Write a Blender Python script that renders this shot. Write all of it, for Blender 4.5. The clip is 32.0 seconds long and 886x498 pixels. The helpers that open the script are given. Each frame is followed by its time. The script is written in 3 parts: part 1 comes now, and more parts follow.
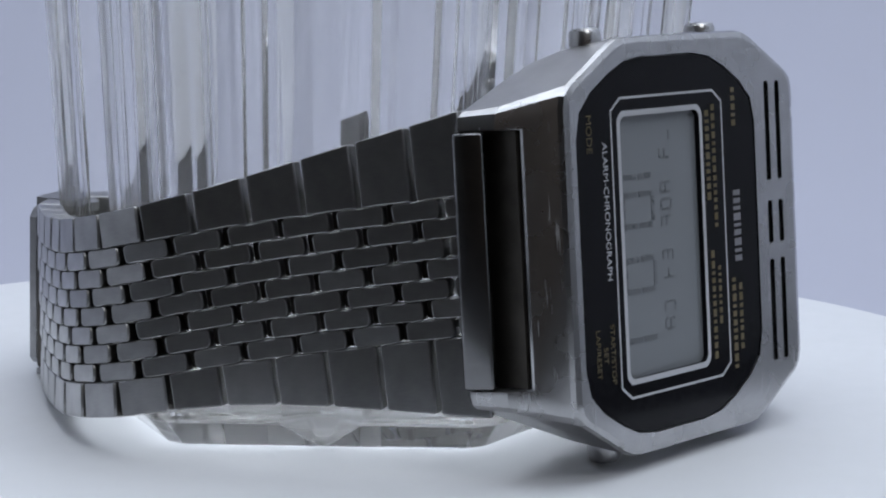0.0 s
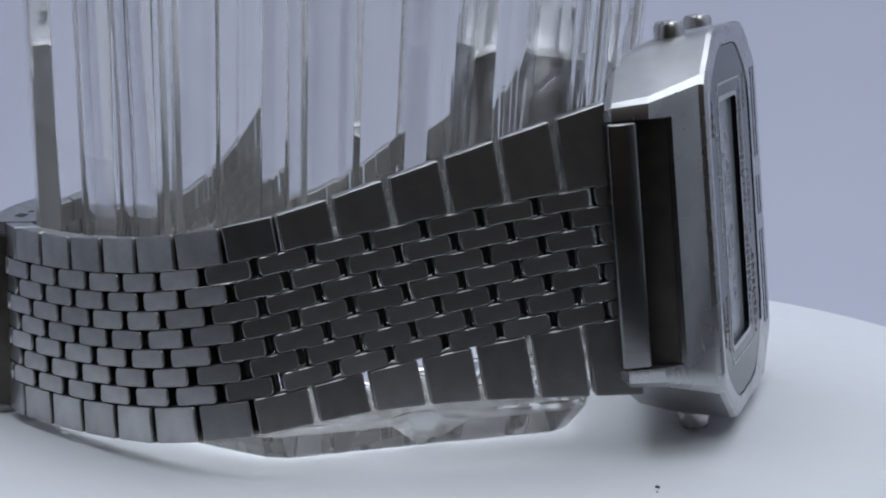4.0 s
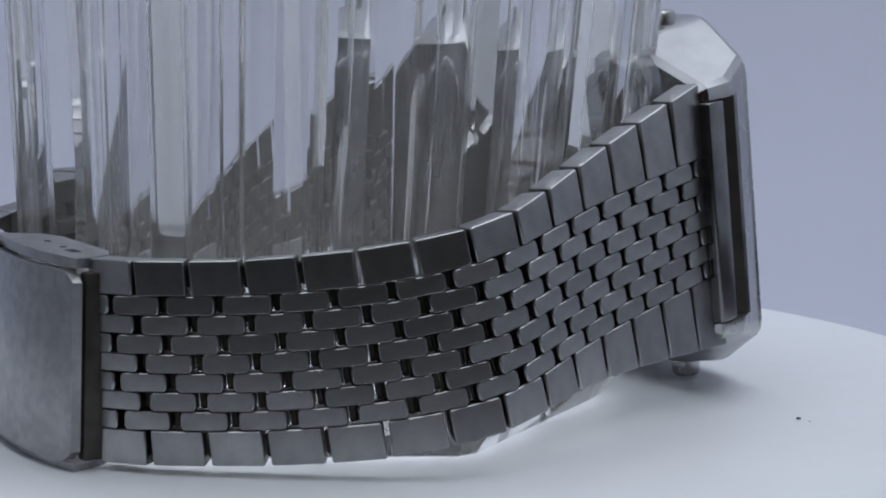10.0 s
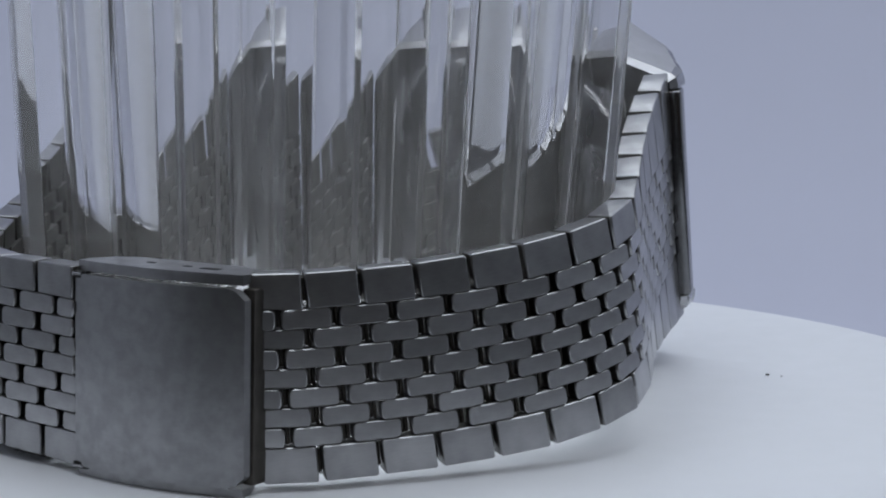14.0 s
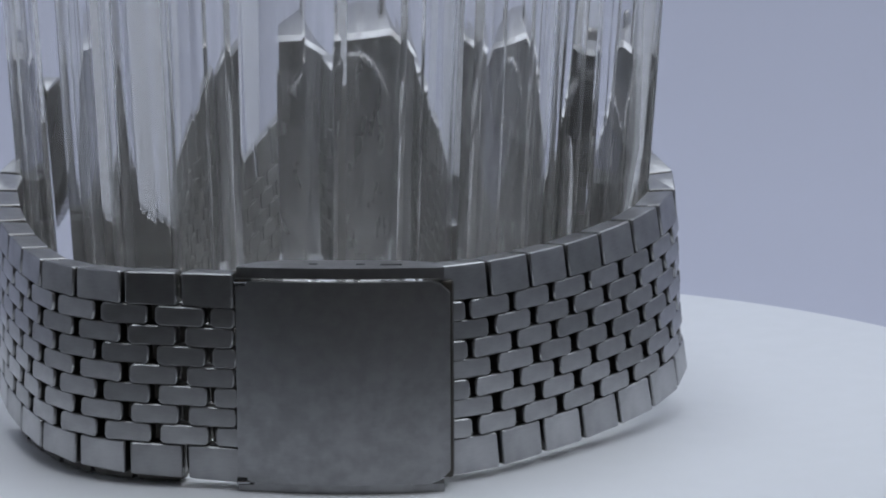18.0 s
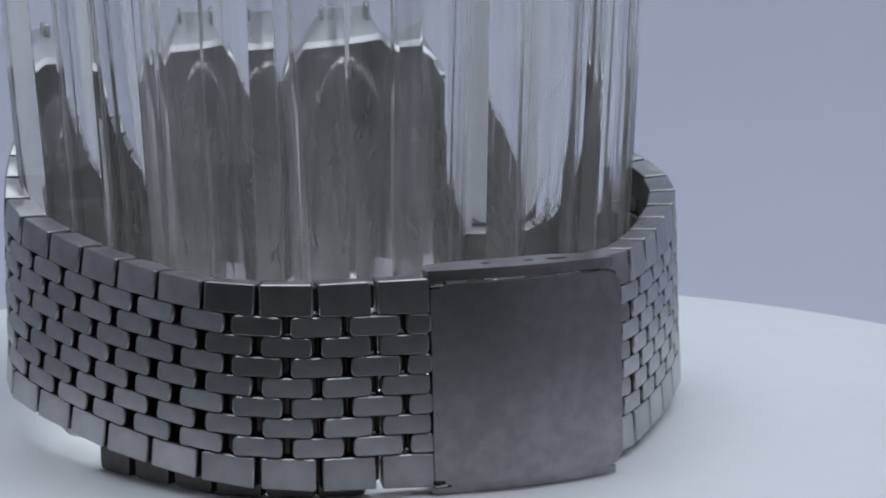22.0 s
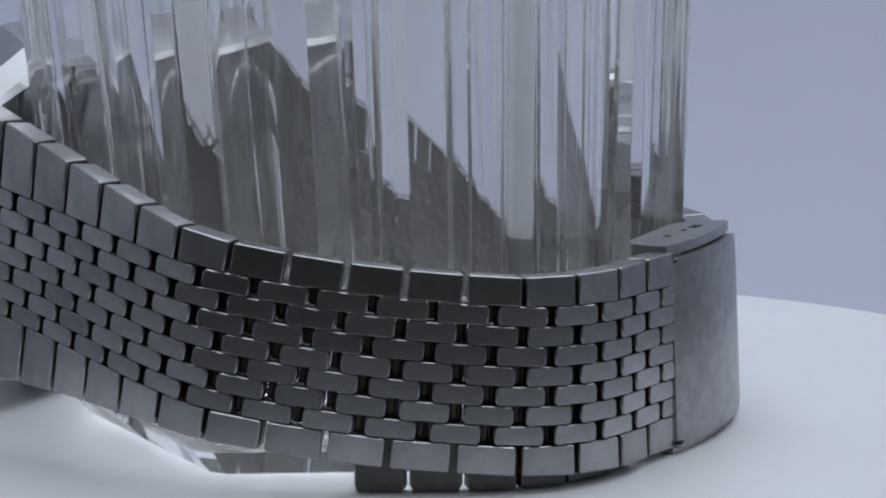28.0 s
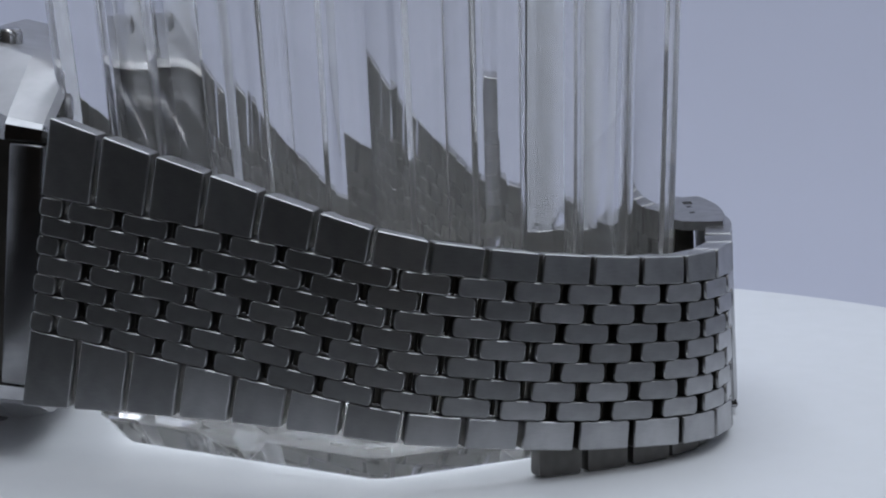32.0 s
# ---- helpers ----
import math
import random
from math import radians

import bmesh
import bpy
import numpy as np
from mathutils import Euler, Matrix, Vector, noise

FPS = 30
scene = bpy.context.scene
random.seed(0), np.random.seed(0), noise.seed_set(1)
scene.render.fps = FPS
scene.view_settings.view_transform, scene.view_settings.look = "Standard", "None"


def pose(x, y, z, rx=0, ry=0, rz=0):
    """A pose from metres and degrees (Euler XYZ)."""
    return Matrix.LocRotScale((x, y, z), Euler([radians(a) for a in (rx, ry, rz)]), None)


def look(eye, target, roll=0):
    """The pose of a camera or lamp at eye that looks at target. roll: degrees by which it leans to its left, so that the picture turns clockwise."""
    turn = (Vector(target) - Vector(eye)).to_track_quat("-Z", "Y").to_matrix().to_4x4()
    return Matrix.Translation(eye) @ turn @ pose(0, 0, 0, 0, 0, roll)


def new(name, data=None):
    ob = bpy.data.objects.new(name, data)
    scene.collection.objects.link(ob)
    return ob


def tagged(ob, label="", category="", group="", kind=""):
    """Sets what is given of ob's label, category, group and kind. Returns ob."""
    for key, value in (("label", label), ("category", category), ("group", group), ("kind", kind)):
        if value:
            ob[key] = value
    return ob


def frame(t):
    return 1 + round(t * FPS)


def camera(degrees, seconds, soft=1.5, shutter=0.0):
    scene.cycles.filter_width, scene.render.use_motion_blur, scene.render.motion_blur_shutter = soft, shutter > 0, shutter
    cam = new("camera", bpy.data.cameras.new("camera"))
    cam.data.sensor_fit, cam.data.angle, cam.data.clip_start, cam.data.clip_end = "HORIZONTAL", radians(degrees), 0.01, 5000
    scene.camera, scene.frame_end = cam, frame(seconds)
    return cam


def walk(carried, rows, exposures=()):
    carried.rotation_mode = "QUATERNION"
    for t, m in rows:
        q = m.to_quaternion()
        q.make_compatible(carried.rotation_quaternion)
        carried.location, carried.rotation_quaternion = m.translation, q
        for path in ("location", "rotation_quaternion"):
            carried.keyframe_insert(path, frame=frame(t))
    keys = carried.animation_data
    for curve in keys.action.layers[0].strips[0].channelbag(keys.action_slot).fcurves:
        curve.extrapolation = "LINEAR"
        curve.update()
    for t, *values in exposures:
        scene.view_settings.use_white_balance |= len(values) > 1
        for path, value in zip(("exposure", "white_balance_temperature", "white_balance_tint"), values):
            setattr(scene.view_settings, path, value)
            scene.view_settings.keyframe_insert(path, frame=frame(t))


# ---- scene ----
MM = 0.001

# ------------------------------------------------------------------ camera
cam = camera(22.98, 32.0, soft=2.1)


def aim(pan, lift):
    """The camera on its stand before the turntable; pan and lift are its small sways in degrees."""
    return Matrix.Translation((0.0, -0.213758, 0.050024)) @ STAND @ pose(0, 0, 0, lift, pan, 0)


def stand():
    pitch, yaw, roll = 0.162159, 0.036847, 0.011895
    r0, u0, w0 = Vector((1, 0, 0)), Vector((0, math.sin(pitch), math.cos(pitch))), Vector((0, math.cos(pitch), -math.sin(pitch)))
    r1 = r0 * math.cos(yaw) - w0 * math.sin(yaw)
    f1 = r0 * math.sin(yaw) + w0 * math.cos(yaw)
    r2 = r1 * math.cos(roll) - u0 * math.sin(roll)
    u2 = r1 * math.sin(roll) + u0 * math.cos(roll)
    return Matrix((r2, u2, -f1)).transposed().to_4x4()


STAND = stand()
walk(cam, [
    (0, aim(0.024, -0.029)), (0.5, aim(0.05, -0.02)), (1, aim(0.073, -0.012)), (1.5, aim(0.074, -0.01)), (2, aim(0.068, -0.006)), (2.5, aim(0.079,
    -0.005)), (3, aim(0.07, -0.01)), (3.5, aim(0.031, 0.002)), (5.5, aim(-0.114, -0.051)), (6, aim(-0.152, -0.051)), (6.5, aim(-0.156, -0.048)), (7,
    aim(-0.15, -0.045)), (7.5, aim(-0.129, -0.043)), (8, aim(-0.114, -0.036)), (8.5, aim(-0.095, -0.011)), (9, aim(0.031, 0.019)), (9.5, aim(0.033,
    0.027)), (10, aim(0.025, 0.03)), (10.5, aim(0.02, 0.036)), (11, aim(0.012, 0.045)), (11.5, aim(0.011, 0.053)), (12, aim(0.005, 0.062)), (12.5,
    aim(0.011, 0.066)), (13, aim(0.068, 0.072)), (13.5, aim(0.092, 0.083)), (14, aim(0.097, 0.082)), (14.5, aim(0.075, 0.091)), (16.5, aim(0.115,
    0.07)), (17, aim(0.037, -0.011)), (17.5, aim(0.01, -0.086)), (18, aim(0.006, -0.107)), (18.5, aim(0.006, -0.112)), (19, aim(0.008, -0.109)),
    (19.5, aim(0.008, -0.101)), (20, aim(-0.006, -0.097)), (20.5, aim(-0.013, -0.09)), (21, aim(-0.035, -0.056)), (21.5, aim(-0.028, -0.004)), (22,
    aim(-0.01, -0.001)), (22.5, aim(0, 0.001)), (23, aim(-0.005, 0.003)), (23.5, aim(-0.023, 0.004)), (24, aim(-0.04, 0.008)), (24.5, aim(-0.039,
    0.018)), (25, aim(-0.024, 0.015)), (25.5, aim(0.001, 0.026)), (27.5, aim(0.044, 0.061)), (28, aim(-0.035, 0.031)), (28.5, aim(-0.059, 0.028)),
    (29, aim(-0.05, 0.025)), (29.5, aim(-0.06, 0.032)), (30, aim(0.048, 0.029)), (30.5, aim(0.064, 0.028)), (31, aim(0.067, 0.032)), (31.5, aim(0.027,
    0.045)), (32, aim(-0.054, 0.03))
], exposures=[(0.0, 0.3), (1.0, 0.27), (2.0, 0.28), (3.0, 0.19), (3.5, 0.15), (6.0, 0.04), (9.0, 0.02), (13.0, 0.0), (32.0, 0.0)])

# ------------------------------------------------------------------ light
world = bpy.data.worlds.new("world")
scene.world = world
world.use_nodes = True
world.node_tree.nodes["Background"].inputs[0].default_value = (0.75, 0.82, 1.0, 1)
world.node_tree.nodes["Background"].inputs[1].default_value = 0.05


def area_lamp(name, eye, target, size, size_y, watts, colour):
    data = bpy.data.lights.new(name, "AREA")
    data.shape, data.size, data.size_y, data.energy, data.color = "RECTANGLE", size, size_y, watts, colour
    ob = new(name, data)
    ob.matrix_world = look(eye, target)
    return ob


area_lamp("tent_lamp", (0.07, 0.05, 0.45), (0.07, 0.05, 0), 0.54, 0.52, 1.86, (0.84, 0.91, 1.0))
# Added fill lamp, unseen: it brightens the room that the dark steel reflects.
area_lamp("room_fill_lamp", (0.4, -1.2, 1.55), (0.2, -1.2, 0), 0.5, 0.5, 5.3, (0.95, 0.97, 1.0))
scene.view_settings.exposure = 0.0


# ------------------------------------------------------------------ materials
def material(name):
    m = bpy.data.materials.new(name)
    m.use_nodes = True
    return m, m.node_tree.nodes, m.node_tree.links, m.node_tree.nodes["Principled BSDF"]


def grain(nodes, links, scale, stretch=(1, 1, 1), detail=4.0):
    co = nodes.new("ShaderNodeTexCoord")
    mp = nodes.new("ShaderNodeMapping")
    mp.inputs["Scale"].default_value = stretch
    tx = nodes.new("ShaderNodeTexNoise")
    tx.inputs["Scale"].default_value = scale
    tx.inputs["Detail"].default_value = detail
    links.new(co.outputs["Object"], mp.inputs["Vector"])
    links.new(mp.outputs["Vector"], tx.inputs["Vector"])
    return tx


def spread(nodes, links, tx, low, high, a=0.3, b=0.7):
    r = nodes.new("ShaderNodeMapRange")
    r.inputs["From Min"].default_value, r.inputs["From Max"].default_value = a, b
    r.inputs["To Min"].default_value, r.inputs["To Max"].default_value = low, high
    links.new(tx.outputs["Fac"], r.inputs["Value"])
    return r


def steel(name, colour, rough, brushed=(1, 1, 1), vary=0.03, scale=900, stain=0.2, each=0.0, cloud=240, scratches=0.0):
    """Metal with brushed grain, cloudy stains and, with each, a tone of its own for every piece."""
    m, nodes, links, bsdf = material(name)
    bsdf.inputs["Metallic"].default_value = 1.0
    fine = grain(nodes, links, scale, brushed)
    broad = grain(nodes, links, cloud, (1, 1, 1), 8.0)
    mix = nodes.new("ShaderNodeMix")
    mix.data_type = "RGBA"
    mix.inputs[6].default_value = (*[c * (1 - stain) for c in colour], 1)
    mix.inputs[7].default_value = (*[min(1, c * (1 + stain)) for c in colour], 1)
    blend = nodes.new("ShaderNodeMath")
    blend.operation = "MULTIPLY_ADD"
    blend.inputs[1].default_value = 0.3
    links.new(spread(nodes, links, fine, -0.5, 0.5).outputs[0], blend.inputs[0])
    links.new(spread(nodes, links, broad, 0, 1, 0.35, 0.65).outputs[0], blend.inputs[2])
    links.new(blend.outputs[0], mix.inputs[0])
    tone = mix.outputs[2]
    if each:
        info = nodes.new("ShaderNodeObjectInfo")
        r = nodes.new("ShaderNodeMapRange")
        r.inputs["To Min"].default_value, r.inputs["To Max"].default_value = 1 - each, 1 + each
        links.new(info.outputs["Random"], r.inputs["Value"])
        mul = nodes.new("ShaderNodeVectorMath")
        mul.operation = "SCALE"
        links.new(tone, mul.inputs[0])
        links.new(r.outputs[0], mul.inputs["Scale"])
        tone = mul.outputs[0]
    links.new(tone, bsdf.inputs["Base Color"])
    rub = spread(nodes, links, broad, rough + vary, rough - vary).outputs[0]
    for k, turn in enumerate((0.5, 1.3, 2.2) if scratches else ()):
        mark = grain(nodes, links, 120, (34, 1, 1), 2.0)
        place = mark.inputs["Vector"].links[0].from_node
        place.inputs["Rotation"].default_value = (0.4 * k, 0.2, turn)
        add = nodes.new("ShaderNodeMath")
        add.operation = "ADD"
        links.new(rub, add.inputs[0])
        links.new(spread(nodes, links, mark, 0.0, scratches, 0.70, 0.74).outputs[0], add.inputs[1])
        rub = add.outputs[0]
    links.new(rub, bsdf.inputs["Roughness"])
    return m


def matte(name, colour, rough, vary=0.06, scale=60, relief=0.02, sheen=0.5):
    m, nodes, links, bsdf = material(name)
    fine = grain(nodes, links, scale * 12)
    broad = grain(nodes, links, scale)
    mix = nodes.new("ShaderNodeMix")
    mix.data_type = "RGBA"
    mix.inputs[6].default_value = (*[c * (1 - vary) for c in colour], 1)
    mix.inputs[7].default_value = (*[min(1, c * (1 + vary)) for c in colour], 1)
    links.new(spread(nodes, links, broad, 0, 1).outputs[0], mix.inputs[0])
    links.new(mix.outputs[2], bsdf.inputs["Base Color"])
    links.new(spread(nodes, links, fine, rough - 0.06, rough + 0.06).outputs[0], bsdf.inputs["Roughness"])
    bsdf.inputs["Specular IOR Level"].default_value = sheen
    bump = nodes.new("ShaderNodeBump")
    bump.inputs["Strength"].default_value = relief
    bump.inputs["Distance"].default_value = 0.0002
    links.new(fine.outputs["Fac"], bump.inputs["Height"])
    links.new(bump.outputs[0], bsdf.inputs["Normal"])
    return m


def clear(name, colour, rough, ior, dull=0.0):
    m, nodes, links, bsdf = material(name)
    bsdf.inputs["Base Color"].default_value = (*colour, 1)
    bsdf.inputs["Roughness"].default_value = rough
    bsdf.inputs["IOR"].default_value = ior
    bsdf.inputs["Transmission Weight"].default_value = 1.0 - dull
    return m


STEEL_LINK = steel("brushed_steel", (0.36, 0.36, 0.364), 0.305, (1, 8, 1), 0.035, stain=0.16, each=0.14)
STEEL_CLASP = steel("stained_brushed_steel", (0.32, 0.32, 0.325), 0.33, (0.5, 10, 1), 0.035, scale=1500, stain=0.11, cloud=700)
STEEL_CASE = steel("worn_case_steel", (0.46, 0.46, 0.47), 0.27, (1, 1, 1), 0.02, stain=0.06, scratches=0.3)
STEEL_DARK = steel("polished_steel", (0.42, 0.42, 0.43), 0.13, (1, 1, 1), 0.02, scratches=0.4)
STEEL_FLANK = steel("satin_case_steel", (0.43, 0.43, 0.44), 0.34, (1, 1, 1), 0.03, stain=0.08)
STEEL_BAR = steel("brushed_bar_steel", (0.23, 0.23, 0.235), 0.22, (1, 6, 1), 0.03)
STEEL_SIDE = steel("dark_link_side", (0.13, 0.125, 0.118), 0.4)
# Near-black steel for pieces deep in gaps; its colour puts the shade there.
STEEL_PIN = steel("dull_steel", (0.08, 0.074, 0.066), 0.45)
STEEL_BACK = steel("satin_steel", (0.24, 0.24, 0.245), 0.26)
CLEAR = clear("clear_acrylic", (1.0, 1.0, 1.0), 0.02, 1.48, 0.035)
WHITE = matte("white_plastic", (0.685, 0.698, 0.722), 0.42, 0.02, 25, 0.03)
PAPER = matte("grey_backdrop_paper", (0.48, 0.49, 0.575), 0.9, 0.02, 8, 0.01, 0.1)
TENT = matte("white_tent_cloth", (0.78, 0.79, 0.82), 0.9, 0.03, 10, 0.05, 0.1)
DESK = matte("dark_desk_top", (0.025, 0.025, 0.027), 0.6, 0.2, 6, 0.05)
ROOM = matte("dim_room_wall", (0.15, 0.145, 0.14), 0.9, 0.2, 4, 0.05, 0.1)
WOOD = matte("brown_wall_paint", (0.215, 0.175, 0.145), 0.8, 0.2, 4, 0.05, 0.1)
BLACK = matte("black_dial_print", (0.006, 0.006, 0.008), 0.12, 0.1, 100, 0.0, 0.12)
INK_WHITE = matte("white_dial_print", (0.5, 0.51, 0.54), 0.5)
INK_GOLD = matte("gold_dial_print", (0.11, 0.088, 0.04), 0.5)
INK_GREY = matte("grey_dial_print", (0.2, 0.2, 0.22), 0.5)
LCD = matte("lcd_glass", (0.225, 0.24, 0.258), 0.25, 0.04, 3, 0.0)
SEGMENT = matte("lcd_segment", (0.13, 0.14, 0.152), 0.3)
DIRT = matte("dark_dirt", (0.05, 0.045, 0.04), 0.9)
# Near-black for inlays and plates that stand in for the shade inside openings.
HOLE = matte("dark_recess", (0.012, 0.012, 0.012), 0.8)


# ------------------------------------------------------------------ builders
def mesh_of(bm, name, mat, smooth=35):
    bmesh.ops.recalc_face_normals(bm, faces=bm.faces)
    me = bpy.data.meshes.new(name)
    bm.to_mesh(me)
    bm.free()
    me.materials.append(mat)
    if smooth:
        me.shade_smooth()
        me.set_sharp_from_angle(angle=radians(smooth))
    return me


def part(name, bm, mat, parent, label="", m=None, smooth=35):
    me = bm if isinstance(bm, bpy.types.Mesh) else mesh_of(bm, name, mat, smooth)
    ob = new(name, me)
    ob.parent = parent
    if m is not None:
        ob.matrix_basis = m
    return tagged(ob, label)


def box(x0, x1, y0, y1, z0, z1, bevel=0.0, segments=2):
    bm = bmesh.new()
    v = [bm.verts.new((x, y, z)) for z in (z0, z1) for y in (y0, y1) for x in (x0, x1)]
    for f in ((0, 2, 3, 1), (4, 5, 7, 6), (0, 1, 5, 4), (2, 6, 7, 3), (0, 4, 6, 2), (1, 3, 7, 5)):
        bm.faces.new([v[i] for i in f])
    if bevel:
        bmesh.ops.bevel(bm, geom=bm.edges[:], offset=bevel, segments=segments, affect="EDGES", profile=0.5)
    return bm


def loft(rings, cap=True):
    """Skins closed rings of points of equal count."""
    bm = bmesh.new()
    vs = [[bm.verts.new(p) for p in ring] for ring in rings]
    n = len(rings[0])
    for a, b in zip(vs, vs[1:]):
        for i in range(n):
            bm.faces.new((a[i], a[(i + 1) % n], b[(i + 1) % n], b[i]))
    if cap:
        bm.faces.new(vs[0][::-1])
        bm.faces.new(vs[-1])
    return bm


def lathe(profile, n=64):
    """Turns (radius, z) pairs about z."""
    return loft([[(r * math.cos(2 * math.pi * i / n), r * math.sin(2 * math.pi * i / n), z) for i in range(n)] for r, z in profile])


def octagon(p0, p1, q, cp, cq, r, fillet=0.0):
    """A rectangle p0..p1 by -q..q with cut corners, at height r; with fillet, each corner is softened."""
    pts = [(p0 + cp, -q), (p1 - cp, -q), (p1, -q + cq), (p1, q - cq), (p1 - cp, q), (p0 + cp, q), (p0, q - cq), (p0, -q + cq)]
    if fillet:
        soft = []
        for i, b in enumerate(pts):
            b = Vector(b)
            for other in (pts[i - 1], pts[(i + 1) % 8]):
                d = Vector(other) - b
                soft.append(b + d.normalized() * min(fillet, d.length * 0.45))
            mid = (soft[-2] + soft[-1]) / 4 + b / 2
            soft.insert(len(soft) - 1, mid)
        pts = soft
    return [(x * MM, y * MM, r * MM) for x, y in pts]


# ------------------------------------------------------------------ setting
def sweep_sheet(name, profile, x0, x1, mat, label):
    """A thin paper sheet, drawn along x from a line of (y, z)."""
    bm = bmesh.new()
    rows = [[bm.verts.new((x, y, z)) for x in (x0, x1)] for y, z in profile]
    for a, b in zip(rows, rows[1:]):
        bm.faces.new((a[0], a[1], b[1], b[0]))
    me = mesh_of(bm, name, mat, 60)
    return tagged(new(name, me), label, kind="structure")


def slab(name, lo, hi, mat, label):
    return tagged(new(name, mesh_of(box(lo[0], hi[0], lo[1], hi[1], lo[2], hi[2]), name, mat, 0)), label, kind="structure")


curve = [(0.11, -0.03)] + [(0.20 + 0.16 * math.sin(a), 0.13 - 0.16 * math.cos(a)) for a in [i * math.pi / 24 for i in range(13)]] + [(0.36, 0.50)]
sweep_sheet("backdrop", curve, -0.35, 0.35, PAPER, "plain blue-grey paper backdrop behind the turntable")
# Tent sides stand out of view; their reach is set by the steel's reflections.
slab("wall_west", (-0.37, -0.255, -0.03), (-0.352, 0.37, 0.50), TENT, "unseen white cloth side of the light tent")
slab("wall_east", (0.352, -0.48, -0.03), (0.37, 0.37, 0.50), TENT, "unseen white cloth side of the light tent")
slab("ceiling", (-0.37, -0.26, 0.502), (0.37, 0.37, 0.52), TENT, "white cloth top of the light tent")
slab("desk", (-0.9, -0.7, -0.06), (0.9, 0.5, -0.031), DESK, "dark grey desk under the turntable")
slab("floor", (-2.0, -2.0, -0.80), (2.0, 1.0, -0.78), ROOM, "dim floor of the room")
slab("wall_south", (-2.0, -2.02, -0.78), (2.0, -2.0, 1.6), WOOD, "dim brown wall of the room")
slab("wall_room_west", (-2.02, -2.0, -0.78), (-2.0, 1.0, 1.6), ROOM, "dim wall of the room")
slab("wall_room_east", (2.0, -2.0, -0.78), (2.02, 1.0, 1.6), ROOM, "dim wall of the room")
slab("wall_north", (-2.0, 1.0, -0.78), (2.0, 1.02, 1.6), ROOM, "dim wall of the room")
slab("ceiling_room", (-2.0, -2.0, 1.6), (2.0, 1.0, 1.62), ROOM, "dim ceiling of the room")


# ------------------------------------------------------------------ turntable
def empty(name, label, category):
    return tagged(new(name), label, category)


def build_turntable():
    t = empty("turntable", "round white plastic display turntable with a few specks of dirt", "turntable")
    r = 75.8
    prof = [(r - 3, -14), (r - 0.8, -13.6), (r, -12.8), (r, -2.6)] + [(r - 2.6 * (1 - math.cos(a)), -2.6 * (1 - math.sin(a))) for a in [radians(15 * k) for k in range(1, 7)]]
    part("platter", lathe([(a * MM, b * MM) for a, b in prof], 160), WHITE, t, m=Matrix.Translation((-5.04 * MM, -6.65 * MM, 0)))
    part("foot", lathe([(52 * MM, -30 * MM), (52 * MM, -14.0 * MM)], 64), WHITE, t, m=Matrix.Translation((-5.04 * MM, -6.65 * MM, 0)))
    rnd = random.Random(4)
    for x, y, size in ((38.8, 18.6, 0.22), (40.3, 18.1, 0.1)):
        bm = bmesh.new()
        bmesh.ops.create_icosphere(bm, subdivisions=2, radius=size * MM)
        for v in bm.verts:
            v.co *= rnd.uniform(0.7, 1.2)
            v.co.z *= 0.45
        part("speck", bm, DIRT, t, "dark speck of dirt", Matrix.Translation((x * MM, y * MM, 0.1 * MM)))
    return t


# ------------------------------------------------------------------ tumbler
# where the tumbler stands, its turn, and how far it leans per unit of height
SEAT_X, SEAT_Y, SEAT_TURN = -3.9, -1.9, 9.3
LEAN_X, LEAN_Y = 0.021, 0.038


